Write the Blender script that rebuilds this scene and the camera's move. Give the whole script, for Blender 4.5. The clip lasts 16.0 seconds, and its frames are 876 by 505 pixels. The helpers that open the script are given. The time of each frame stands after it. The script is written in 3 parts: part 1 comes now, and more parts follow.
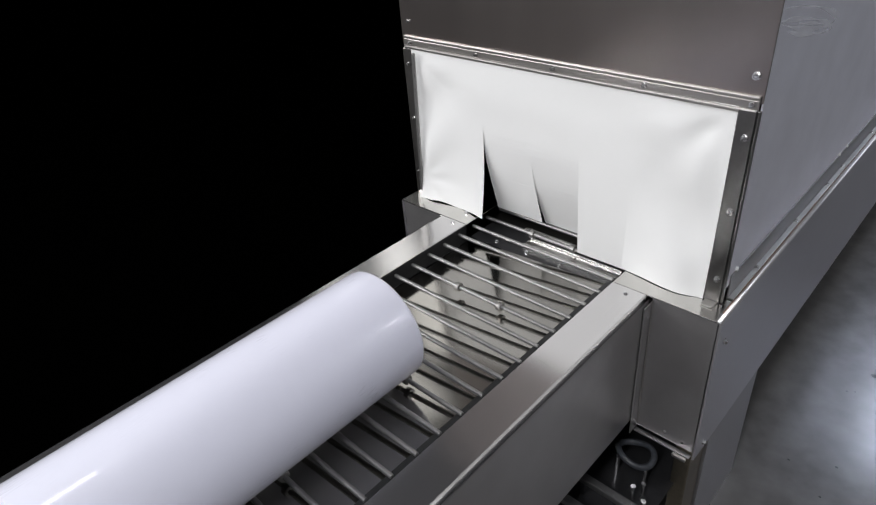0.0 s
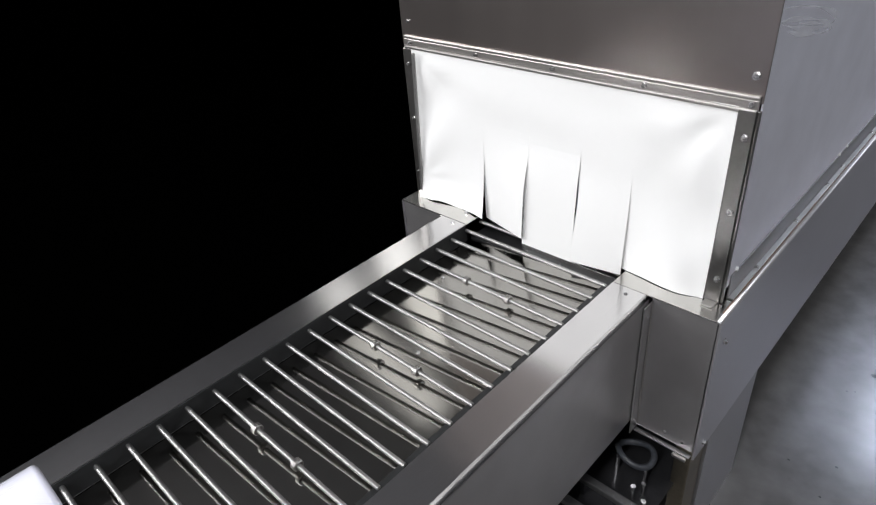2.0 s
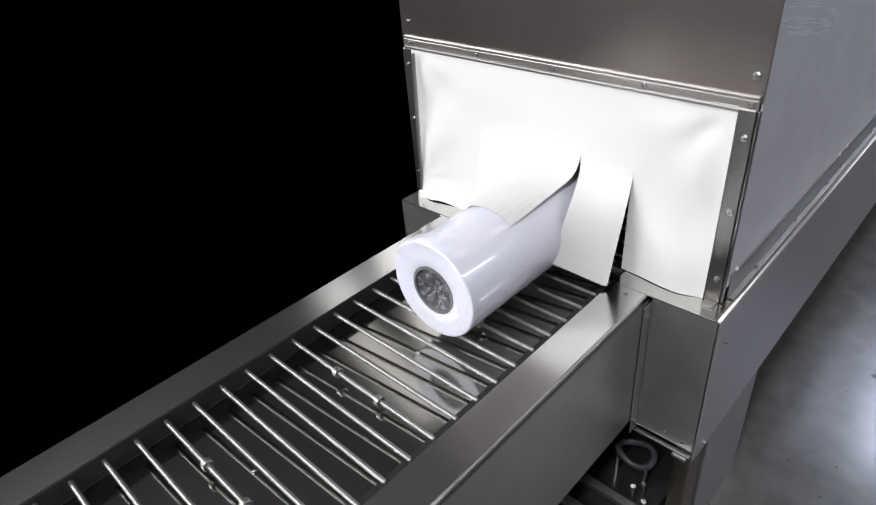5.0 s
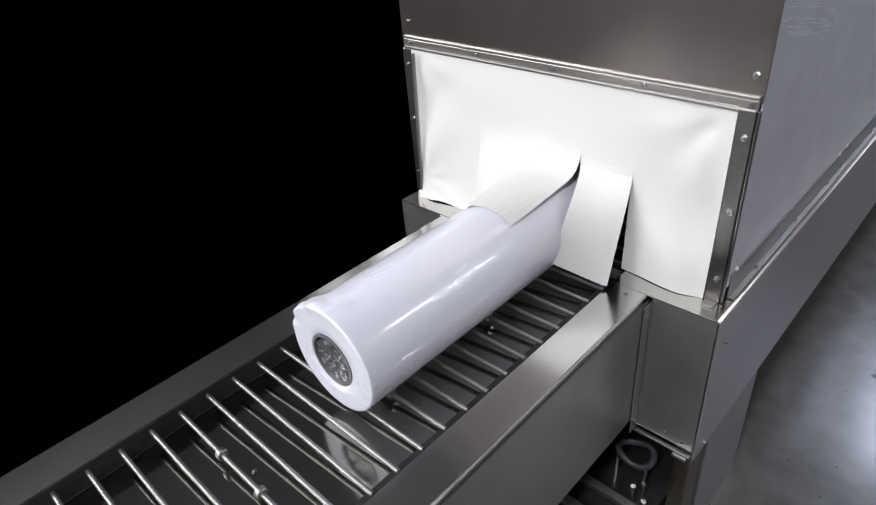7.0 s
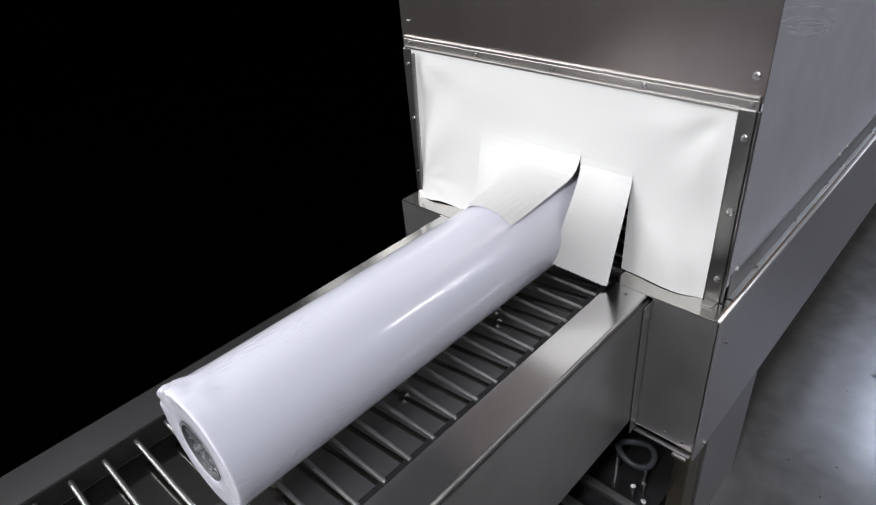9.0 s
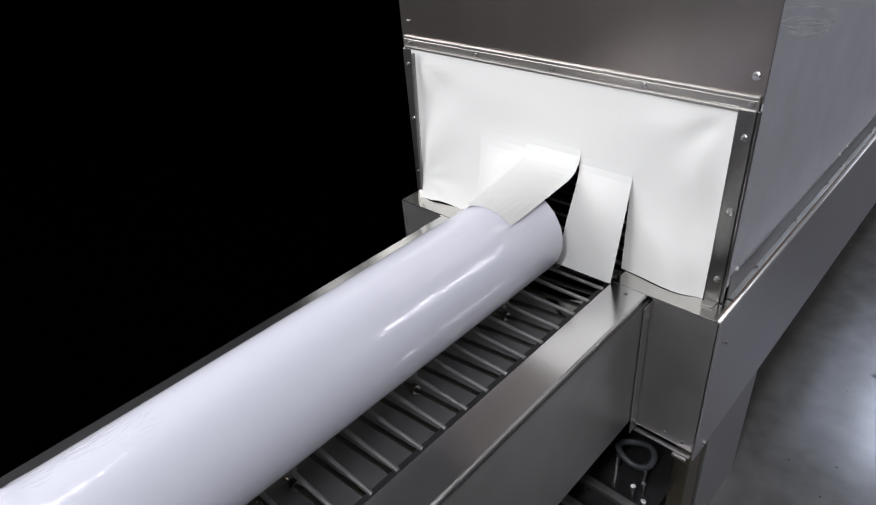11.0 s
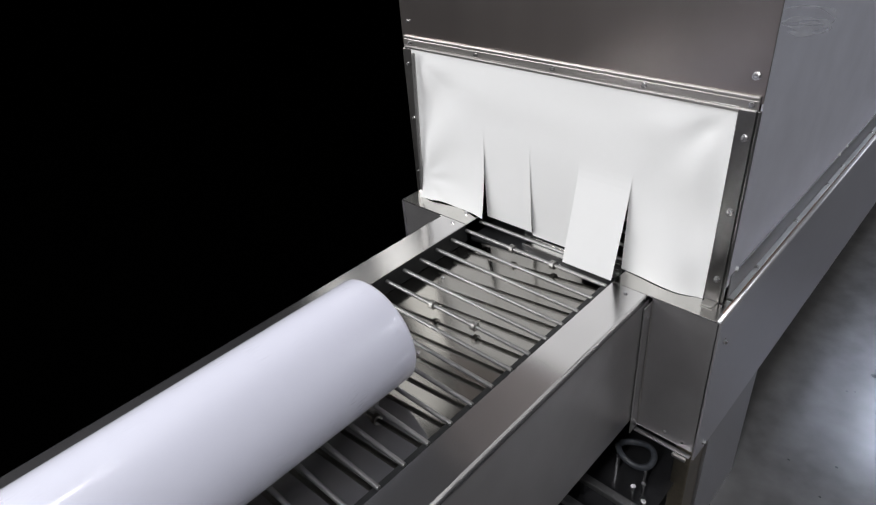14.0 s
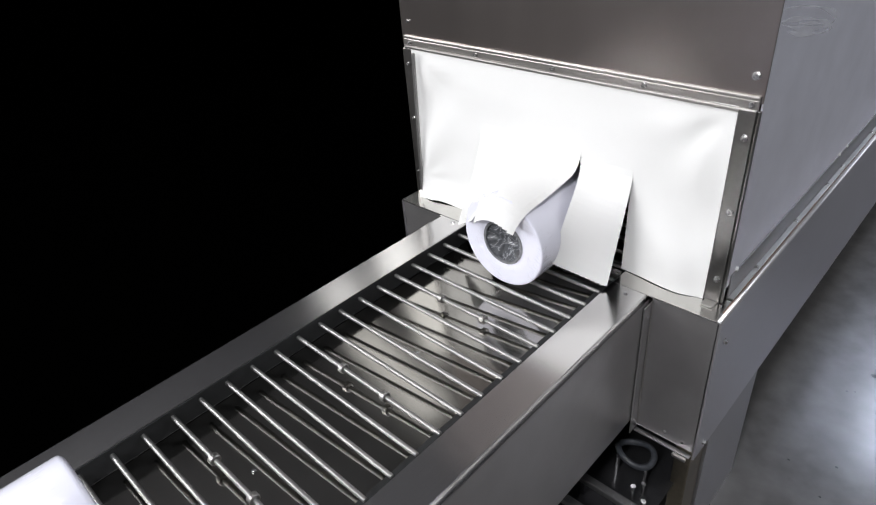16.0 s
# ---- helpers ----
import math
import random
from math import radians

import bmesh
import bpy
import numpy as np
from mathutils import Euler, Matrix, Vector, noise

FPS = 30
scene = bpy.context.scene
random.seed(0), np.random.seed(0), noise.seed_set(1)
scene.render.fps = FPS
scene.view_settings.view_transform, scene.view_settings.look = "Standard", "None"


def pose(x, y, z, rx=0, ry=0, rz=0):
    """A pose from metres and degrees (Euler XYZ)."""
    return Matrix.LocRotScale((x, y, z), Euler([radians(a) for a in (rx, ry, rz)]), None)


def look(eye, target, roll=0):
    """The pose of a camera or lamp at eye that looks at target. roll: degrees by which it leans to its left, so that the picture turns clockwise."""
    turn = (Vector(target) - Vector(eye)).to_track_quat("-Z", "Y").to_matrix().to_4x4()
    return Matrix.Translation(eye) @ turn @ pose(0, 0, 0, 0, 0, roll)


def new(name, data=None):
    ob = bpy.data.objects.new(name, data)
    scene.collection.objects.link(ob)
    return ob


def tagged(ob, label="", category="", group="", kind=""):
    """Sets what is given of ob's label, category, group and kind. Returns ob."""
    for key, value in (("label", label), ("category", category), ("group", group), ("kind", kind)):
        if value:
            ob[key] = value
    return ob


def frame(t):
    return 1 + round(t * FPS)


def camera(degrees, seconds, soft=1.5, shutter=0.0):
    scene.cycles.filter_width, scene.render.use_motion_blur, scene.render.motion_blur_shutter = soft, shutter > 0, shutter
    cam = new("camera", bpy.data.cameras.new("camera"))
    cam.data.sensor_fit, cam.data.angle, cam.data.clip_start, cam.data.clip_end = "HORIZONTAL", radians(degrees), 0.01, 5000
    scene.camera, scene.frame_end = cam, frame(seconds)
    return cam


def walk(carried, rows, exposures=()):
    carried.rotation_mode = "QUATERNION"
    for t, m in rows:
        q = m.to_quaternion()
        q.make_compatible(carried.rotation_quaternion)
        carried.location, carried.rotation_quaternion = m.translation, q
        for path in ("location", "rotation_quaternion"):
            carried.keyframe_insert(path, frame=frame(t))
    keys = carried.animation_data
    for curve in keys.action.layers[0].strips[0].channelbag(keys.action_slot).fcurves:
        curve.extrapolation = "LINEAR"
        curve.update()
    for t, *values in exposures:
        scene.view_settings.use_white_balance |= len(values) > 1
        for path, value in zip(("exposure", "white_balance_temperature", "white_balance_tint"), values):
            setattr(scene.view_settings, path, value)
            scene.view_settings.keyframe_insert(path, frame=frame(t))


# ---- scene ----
U = 0.0508            # pitch of the conveyor rods
SPEED = 0.1143        # belt speed, metres a second
TOP = 0.90            # height of the conveyor's side rails
CLIP = 16.0
ZROD = 0.886          # height of the rods
ROLL_R, ROLL_X = 0.0945, 0.013

cam = camera(69.57, CLIP, soft=1.3)
VIEW = look((0.6739, -0.9307, 1.6381), (0.0566, -0.3365, 1.0922), -5.33)
walk(cam, [(0, VIEW), (CLIP, VIEW)], exposures=[(0, -0.29), (0.5, -0.19), (1.2, 0.01), (3, 0.04), (4.2, 0.0), (7, -0.17), (9, -0.24), (11, -0.32), (13, -0.32), (14.5, -0.24), (15.2, -0.04), (CLIP, 0.0)])

# ---------------------------------------------------------------- light
world = bpy.data.worlds.new("hall_air")
scene.world = world
world.use_nodes = True
world.node_tree.nodes["Background"].inputs[0].default_value = (0.8, 0.85, 1.0, 1)
world.node_tree.nodes["Background"].inputs[1].default_value = 0.05


def area_lamp(name, at, aim, sx, sy, watts, color):
    data = bpy.data.lights.new(name, "AREA")
    data.shape, data.size, data.size_y, data.energy, data.color = "RECTANGLE", sx, sy, watts, color
    ob = new(name, data)
    ob.matrix_world = look(at, aim)
    return ob


# ceiling tubes: a row behind the camera, one over the aisle, a cool one far down the hall
area_lamp("ceiling_light", (-3.0, -3.7, 3.1), (-0.1, -0.2, 0.9), 4.8, 0.3, 232, (0.985, 0.985, 1.0))
area_lamp("ceiling_light", (-0.55, -1.7, 4.1), (-0.55, -1.7, 0), 0.3, 2.0, 24, (0.985, 0.985, 1.0))
area_lamp("ceiling_light", (1.0, -3.2, 4.0), (0.95, -2.4, 0.3), 0.4, 2.4, 112, (0.97, 0.97, 1.0))
aisle = area_lamp("ceiling_light", (4.9, 3.9, 4.0), (4.9, 3.9, 0), 0.3, 3.4, 170, (0.90, 0.93, 1.0))
aisle.matrix_world = pose(4.9, 3.9, 4.0, 0, 0, -18)
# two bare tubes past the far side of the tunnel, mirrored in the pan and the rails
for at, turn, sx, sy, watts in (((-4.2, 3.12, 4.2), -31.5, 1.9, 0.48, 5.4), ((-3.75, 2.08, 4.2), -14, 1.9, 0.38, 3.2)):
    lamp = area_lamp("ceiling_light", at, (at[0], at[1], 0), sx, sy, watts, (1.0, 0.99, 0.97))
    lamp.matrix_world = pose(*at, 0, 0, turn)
area_lamp("ceiling_light", (0.75, 5.6, 3.9), (0.8, 4.4, 0), 0.5, 1.6, 85, (0.72, 0.80, 1.0))


# ---------------------------------------------------------------- materials
def mat(name, color, rough=0.5, metal=0.0, vary=0.1, scale=8.0, bump=0.05, stretch=(1, 1, 1), fine=120.0, spec=0.5):
    m = bpy.data.materials.new(name)
    m.use_nodes = True
    nt = m.node_tree
    b = nt.nodes["Principled BSDF"]
    b.inputs["Metallic"].default_value = metal
    b.inputs["Specular IOR Level"].default_value = spec
    tc = nt.nodes.new("ShaderNodeTexCoord")
    mp = nt.nodes.new("ShaderNodeMapping")
    mp.inputs["Scale"].default_value = stretch
    nt.links.new(tc.outputs["Object"], mp.inputs["Vector"])
    n1 = nt.nodes.new("ShaderNodeTexNoise")
    n1.inputs["Scale"].default_value, n1.inputs["Detail"].default_value = scale, 5
    n2 = nt.nodes.new("ShaderNodeTexNoise")
    n2.inputs["Scale"].default_value, n2.inputs["Detail"].default_value = fine, 3
    nt.links.new(tc.outputs["Object"], n1.inputs["Vector"])
    nt.links.new(mp.outputs["Vector"], n2.inputs["Vector"])
    add = nt.nodes.new("ShaderNodeMath")
    add.operation = "MULTIPLY_ADD"
    nt.links.new(n2.outputs["Fac"], add.inputs[0])
    add.inputs[1].default_value = 0.5
    half = nt.nodes.new("ShaderNodeMath")
    half.operation = "MULTIPLY"
    half.inputs[1].default_value = 0.5
    nt.links.new(n1.outputs["Fac"], half.inputs[0])
    nt.links.new(half.outputs[0], add.inputs[2])
    ramp = nt.nodes.new("ShaderNodeValToRGB")
    ramp.color_ramp.elements[0].position, ramp.color_ramp.elements[1].position = 0.3, 0.7
    ramp.color_ramp.elements[0].color = (*[c * (1 - vary) for c in color], 1)
    ramp.color_ramp.elements[1].color = (*[min(1, c * (1 + vary)) for c in color], 1)
    nt.links.new(add.outputs[0], ramp.inputs["Fac"])
    nt.links.new(ramp.outputs["Color"], b.inputs["Base Color"])
    mr = nt.nodes.new("ShaderNodeMapRange")
    mr.inputs["From Min"].default_value, mr.inputs["From Max"].default_value = 0.3, 0.7
    mr.inputs["To Min"].default_value, mr.inputs["To Max"].default_value = rough * (1 - vary), min(1, rough * (1 + vary))
    nt.links.new(add.outputs[0], mr.inputs["Value"])
    nt.links.new(mr.outputs["Result"], b.inputs["Roughness"])
    if bump:
        bp = nt.nodes.new("ShaderNodeBump")
        bp.inputs["Strength"].default_value, bp.inputs["Distance"].default_value = bump, 0.002
        nt.links.new(add.outputs[0], bp.inputs["Height"])
        nt.links.new(bp.outputs["Normal"], b.inputs["Normal"])
    return m


STEEL = mat("brushed_steel", (0.41, 0.385, 0.37), 0.21, 1.0, 0.012, 4, 0.0, (0.4, 6, 6), 24)
HOOD = mat("satin_steel_hood", (0.345, 0.312, 0.30), 0.29, 1.0, 0.05, 2.2, 0.0, (3, 1, 0.6), 5)
PLATE = mat("polished_base_plate", (0.62, 0.61, 0.585), 0.16, 1.0, 0.08, 7, 0.0, (1, 1, 1), 25)
PANEL = mat("satin_steel_panel", (0.56, 0.55, 0.555), 0.43, 1.0, 0.05, 9, 0.0, (1, 1, 1), 30)
# the post's dark brown holds a bronze reflection as base colour
LEG = mat("leg_steel_brown_reflection", (0.26, 0.23, 0.18), 0.35, 1.0, 0.15, 10, 0.02)
LEG_SHEET = mat("grey_leg_sheet", (0.50, 0.50, 0.52), 0.42, 1.0, 0.06, 5, 0.0)
STEEL_HEADER = mat("satin_steel_header", (0.43, 0.415, 0.40), 0.4, 1.0, 0.04, 6, 0.0)
STEEL_SIDE = mat("brushed_steel_side", (0.72, 0.715, 0.75), 0.36, 1.0, 0.05, 3, 0.004, (40, 1, 40), 30)
STEEL_RAIL = mat("brushed_steel_rail", (0.66, 0.65, 0.65), 0.17, 1.0, 0.05, 3, 0.0, (30, 0.6, 30), 14)
STEEL_WEB = mat("satin_steel_web", (0.62, 0.61, 0.61), 0.33, 1.0, 0.06, 4, 0.0, (1, 1, 1), 18)
STEEL_PAN = mat("polished_steel_pan", (0.345, 0.335, 0.315), 0.115, 1.0, 0.12, 14, 0.0, (1, 1, 1), 5)
STEEL_DULL = mat("dull_steel_flange", (0.30, 0.295, 0.29), 0.5, 1.0, 0.1, 6, 0.01)
POST = mat("dark_steel_jamb", (0.20, 0.195, 0.19), 0.36, 1.0, 0.1, 6, 0.0)
STEEL_BRIGHT = mat("bright_steel_trim", (0.56, 0.55, 0.53), 0.3, 1.0, 0.08, 12, 0.04, (1, 30, 30), 40)
ROD = mat("chromed_rod", (0.36, 0.355, 0.35), 0.46, 1.0, 0.0, 30, 0.0)
COLLAR = mat("steel_collar", (0.40, 0.39, 0.38), 0.38, 1.0, 0.1, 60, 0.0)
BOLT = mat("zinc_bolt", (0.75, 0.75, 0.75), 0.22, 1.0, 0.1, 60, 0.0)
DARK = mat("dark_oiled_steel", (0.028, 0.028, 0.03), 0.42, 0.2, 0.35, 20, 0.1)
LINING = mat("dark_tunnel_lining", (0.03, 0.028, 0.025), 0.6, 0.4, 0.4, 9, 0.1)
DULL = mat("dull_grey_steel", (0.17, 0.17, 0.17), 0.4, 0.7, 0.2, 20, 0.05)
RUBBER = mat("black_rubber", (0.012, 0.013, 0.014), 0.6, 0.0, 0.3, 30, 0.1)
COPPER = mat("brown_sealant", (0.16, 0.085, 0.05), 0.6, 0.0, 0.3, 30, 0.2)
CURTAIN = mat("white_coated_fabric", (0.84, 0.84, 0.83), 0.5, 0.0, 0.006, 7, 0.02, (1, 1, 1), 260)
FLAP = mat("white_coated_fabric_flap", (0.84, 0.84, 0.83), 0.5, 0.0, 0.0, 7, 0.0)
FILM = mat("white_plastic_film", (0.865, 0.87, 0.99), 0.32, 0.0, 0.012, 6, 0.0, (1, 1, 1), 40)
CORE = mat("grey_core", (0.17, 0.175, 0.19), 0.4, 0.0, 0.5, 40, 0.4)
HOSE = mat("dusty_clear_hose", (0.06, 0.065, 0.075), 0.4, 0.0, 0.3, 30, 0.1)
WORN = mat("bright_worn_steel", (0.78, 0.77, 0.75), 0.24, 1.0, 0.12, 60, 0.5, (1, 1, 1), 90)
RIDGE = mat("rolled_bright_edge", (0.85, 0.85, 0.85), 0.42, 1.0, 0.08, 8, 0.0)
CONCRETE = mat("polished_concrete", (0.13, 0.125, 0.12), 0.22, 0.0, 0.22, 11, 0.015, (1, 1, 1), 16)
CEILING = mat("grey_hall_ceiling", (0.32, 0.32, 0.335), 0.8, 0.0, 0.1, 2, 0.05)
SIDE_FILM = mat("film_covered_side_sheet", (0.83, 0.83, 0.89), 0.34, 0.35, 0.08, 3.5, 0.01, (1, 1, 1), 12)
SMEAR = mat("dry_wipe_smear", (0.95, 0.95, 0.96), 0.6, 0.5, 0.1, 30, 0.0)
smear_tree = SMEAR.node_tree
clear = smear_tree.nodes.new("ShaderNodeBsdfTransparent")
blend = smear_tree.nodes.new("ShaderNodeMixShader")
blend.inputs[0].default_value = 0.32
smear_tree.links.new(clear.outputs[0], blend.inputs[1])
smear_tree.links.new(smear_tree.nodes["Principled BSDF"].outputs[0], blend.inputs[2])
smear_tree.links.new(blend.outputs[0], smear_tree.nodes["Material Output"].inputs["Surface"])
WALL = mat("painted_hall_wall", (0.24, 0.24, 0.25), 0.7, 0.0, 0.05, 2, 0.05)
BLACK = mat("matte_black_blanking", (0.0002, 0.0002, 0.0002), 1.0, 0.0, 0.1, 2, 0.0, spec=0.0)


def wrap_film(m):
    """Clear shrink film over the roll: a glossy coat, taut in the middle, with fine puckers towards the ends."""
    nt = m.node_tree
    b = nt.nodes["Principled BSDF"]
    b.inputs["Coat Weight"].default_value = 0.8
    b.inputs["Coat Roughness"].default_value = 0.045
    tc = nt.nodes.new("ShaderNodeTexCoord")

    def op(kind, a, c):
        n = nt.nodes.new("ShaderNodeMath")
        n.operation = kind
        for k, v in enumerate((a, c)):
            if isinstance(v, (int, float)):
                n.inputs[k].default_value = v
            else:
                nt.links.new(v, n.inputs[k])
        return n.outputs[0]

    def ramp(value, a, c):
        n = nt.nodes.new("ShaderNodeMapRange")
        n.interpolation_type = "SMOOTHSTEP"
        n.inputs["From Min"].default_value, n.inputs["From Max"].default_value = a, c
        nt.links.new(value, n.inputs["Value"])
        return n.outputs["Result"]

    def cloud(stretch, scale, detail, twist):
        mp = nt.nodes.new("ShaderNodeMapping")
        mp.inputs["Scale"].default_value = stretch
        nt.links.new(tc.outputs["Object"], mp.inputs["Vector"])
        n = nt.nodes.new("ShaderNodeTexNoise")
        n.inputs["Scale"].default_value, n.inputs["Detail"].default_value, n.inputs["Distortion"].default_value = scale, detail, twist
        nt.links.new(mp.outputs["Vector"], n.inputs["Vector"])
        return n.outputs["Fac"]

    axes = nt.nodes.new("ShaderNodeSeparateXYZ")
    nt.links.new(tc.outputs["Object"], axes.inputs[0])
    along = axes.outputs["Y"]
    ends = op("ADD", op("MULTIPLY", op("SUBTRACT", 1.0, ramp(along, 0.02, 0.30)), 1.0), op("MULTIPLY", ramp(along, 0.62, 0.9), 0.55))
    where = op("MULTIPLY", ramp(cloud((1, 1, 1), 17, 3, 0.8), 0.50, 0.66), op("ADD", ends, 0.14))
    pucker = op("SUBTRACT", cloud((1, 0.3, 1), 95, 1, 1.6), 0.5)
    bp = nt.nodes.new("ShaderNodeBump")
    bp.inputs["Strength"].default_value, bp.inputs["Distance"].default_value = 1.0, 0.007
    nt.links.new(op("MULTIPLY", pucker, where), bp.inputs["Height"])
    nt.links.new(bp.outputs["Normal"], b.inputs["Coat Normal"])
    soft = nt.nodes.new("ShaderNodeBump")
    soft.inputs["Strength"].default_value, soft.inputs["Distance"].default_value = 0.05, 0.007
    nt.links.new(op("MULTIPLY", pucker, where), soft.inputs["Height"])
    nt.links.new(soft.outputs["Normal"], b.inputs["Normal"])


wrap_film(FILM)


def membrane():
    """Film drawn across the open core: grey with whitish radiating creases."""
    m = bpy.data.materials.new("creased_film_over_core")
    m.use_nodes = True
    nt = m.node_tree
    b = nt.nodes["Principled BSDF"]
    tc = nt.nodes.new("ShaderNodeTexCoord")
    mp = nt.nodes.new("ShaderNodeMapping")
    mp.inputs["Scale"].default_value = (17, 17, 17)
    nt.links.new(tc.outputs["Object"], mp.inputs["Vector"])
    n = nt.nodes.new("ShaderNodeTexNoise")
    n.inputs["Scale"].default_value, n.inputs["Detail"].default_value, n.inputs["Distortion"].default_value = 1.5, 4, 1.8
    nt.links.new(mp.outputs["Vector"], n.inputs["Vector"])
    off = nt.nodes.new("ShaderNodeMath")
    off.operation = "SUBTRACT"
    off.inputs[1].default_value = 0.5
    nt.links.new(n.outputs["Fac"], off.inputs[0])
    fold = nt.nodes.new("ShaderNodeMath")
    fold.operation = "ABSOLUTE"
    nt.links.new(off.outputs[0], fold.inputs[0])
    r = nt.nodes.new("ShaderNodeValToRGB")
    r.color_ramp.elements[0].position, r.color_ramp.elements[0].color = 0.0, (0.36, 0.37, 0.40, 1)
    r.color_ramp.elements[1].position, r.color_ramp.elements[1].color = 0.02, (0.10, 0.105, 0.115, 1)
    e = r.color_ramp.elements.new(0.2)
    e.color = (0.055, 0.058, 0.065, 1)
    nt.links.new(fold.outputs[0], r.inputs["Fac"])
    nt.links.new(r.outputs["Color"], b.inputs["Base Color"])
    b.inputs["Roughness"].default_value = 0.2
    bp = nt.nodes.new("ShaderNodeBump")
    bp.inputs["Strength"].default_value, bp.inputs["Distance"].default_value = 0.6, 0.004
    nt.links.new(n.outputs["Fac"], bp.inputs["Height"])
    nt.links.new(bp.outputs["Normal"], b.inputs["Normal"])
    return m


MEMBRANE = membrane()


# ---------------------------------------------------------------- mesh helpers
def part(name, bm, material, parent=None, label="", smooth=False):
    me = bpy.data.meshes.new(name)
    bmesh.ops.recalc_face_normals(bm, faces=bm.faces)
    if smooth:
        for f in bm.faces:
            f.smooth = True
    bm.to_mesh(me)
    bm.free()
    me.materials.append(material)
    ob = new(name, me)
    ob.parent = parent
    return tagged(ob, label)


def thing(name, label, category, group="", kind="", at=(0, 0, 0)):
    ob = new(name)
    ob.location = at
    return tagged(ob, label, category, group, kind)


def box(bm, x0, x1, y0, y1, z0, z1, bevel=0.0, seg=2):
    r = bmesh.ops.create_cube(bm, size=1, matrix=Matrix.LocRotScale(((x0 + x1) / 2, (y0 + y1) / 2, (z0 + z1) / 2), None, (x1 - x0, y1 - y0, z1 - z0)))
    if bevel:
        ed = list({e for v in r["verts"] for e in v.link_edges})
        bmesh.ops.bevel(bm, geom=ed, offset=bevel, segments=seg, affect="EDGES", profile=0.5)
    return bm


def boxed(*a, **k):
    return box(bmesh.new(), *a, **k)


def cyl(bm, p, q, r, seg=16, r2=None):
    p, q = Vector(p), Vector(q)
    d = q - p
    m = Matrix.Translation((p + q) / 2) @ d.to_track_quat("Z", "Y").to_matrix().to_4x4()
    bmesh.ops.create_cone(bm, cap_ends=True, segments=seg, radius1=r, radius2=r if r2 is None else r2, depth=d.length, matrix=m)
    return bm


def bolt(parent, at, axis, r=0.0055, h=0.005, name="bolt"):
    """A hexagonal bolt head on a washer, standing out along axis."""
    a = Vector(axis)
    p = Vector(at)
    bm = bmesh.new()
    cyl(bm, p, p + a * h * 0.25, r * 1.1, 16)
    cyl(bm, p + a * h * 0.2, p + a * h, r, 6, r * 0.93)
    cyl(bm, p + a * h, p + a * h * 1.25, r * 0.62, 10, r * 0.4)
    return part(name, bm, BOLT, parent)


def profile(bm, pts, y0, y1):
    """A prism along y from a closed outline in x, z."""
    a = [bm.verts.new((x, y0, z)) for x, z in pts]
    b = [bm.verts.new((x, y1, z)) for x, z in pts]
    n = len(pts)
    for i in range(n):
        bm.faces.new((a[i], a[(i + 1) % n], b[(i + 1) % n], b[i]))
    bm.faces.new(a)
    bm.faces.new(b[::-1])
    return bm


# ---------------------------------------------------------------- the hall
FLOOR = 0.13
tagged(part("floor", boxed(-6, 6, -6, 9, FLOOR - 0.1, FLOOR), CONCRETE), "worn polished grey concrete factory floor", "floor", kind="structure")
tagged(part("ceiling", boxed(-6, 6, -6, 9, 4.5, 4.6), CEILING), "grey hall ceiling", "ceiling", kind="structure")
tagged(part("wall_south", boxed(-6, 6, -6.1, -6, FLOOR, 4.5), WALL), "grey painted hall wall", "wall", kind="structure")
tagged(part("wall_north", boxed(-6, 6, 9, 9.1, FLOOR, 4.5), WALL), "grey painted hall wall", "wall", kind="structure")
tagged(part("wall_east", boxed(6, 6.1, -6, 9, FLOOR, 4.5), WALL), "grey painted hall wall", "wall", kind="structure")
tagged(part("wall_west", boxed(-6.1, -6, -6, 9, FLOOR, 4.5), WALL), "grey painted hall wall", "wall", kind="structure")
# two added black sheets blank out the hall left of the machine
tagged(part("backdrop", boxed(-5.9, -0.46, -1.5, 8.9, FLOOR + 0.004, FLOOR + 0.01), BLACK), "added black sheet blanking out the floor beside the machine", "backdrop", kind="structure")
tagged(part("backdrop", boxed(-5.98, -5.92, -1.5, 8.9, FLOOR, 1.72), BLACK), "added black sheet blanking out the far wall", "backdrop", kind="structure")

random.seed(9)
bm = bmesh.new()
for k in range(60):
    x, y = random.uniform(0.5, 1.6), random.uniform(0.25, 2.6)
    r = random.choice((0.002, 0.003, 0.004, 0.007)) * random.uniform(0.7, 1.3)
    turn = random.uniform(0, 3)
    ring = [bm.verts.new((x + r * (1 + 0.6 * random.random()) * math.cos(turn + a), y + r * math.sin(turn + a), FLOOR + 0.0012)) for a in [q * math.pi / 4 for q in range(8)]]
    bm.faces.new(ring)
tagged(part("floor_specks", bm, RUBBER), "small dark specks and chips on the concrete", "floor dirt", kind="stuff")

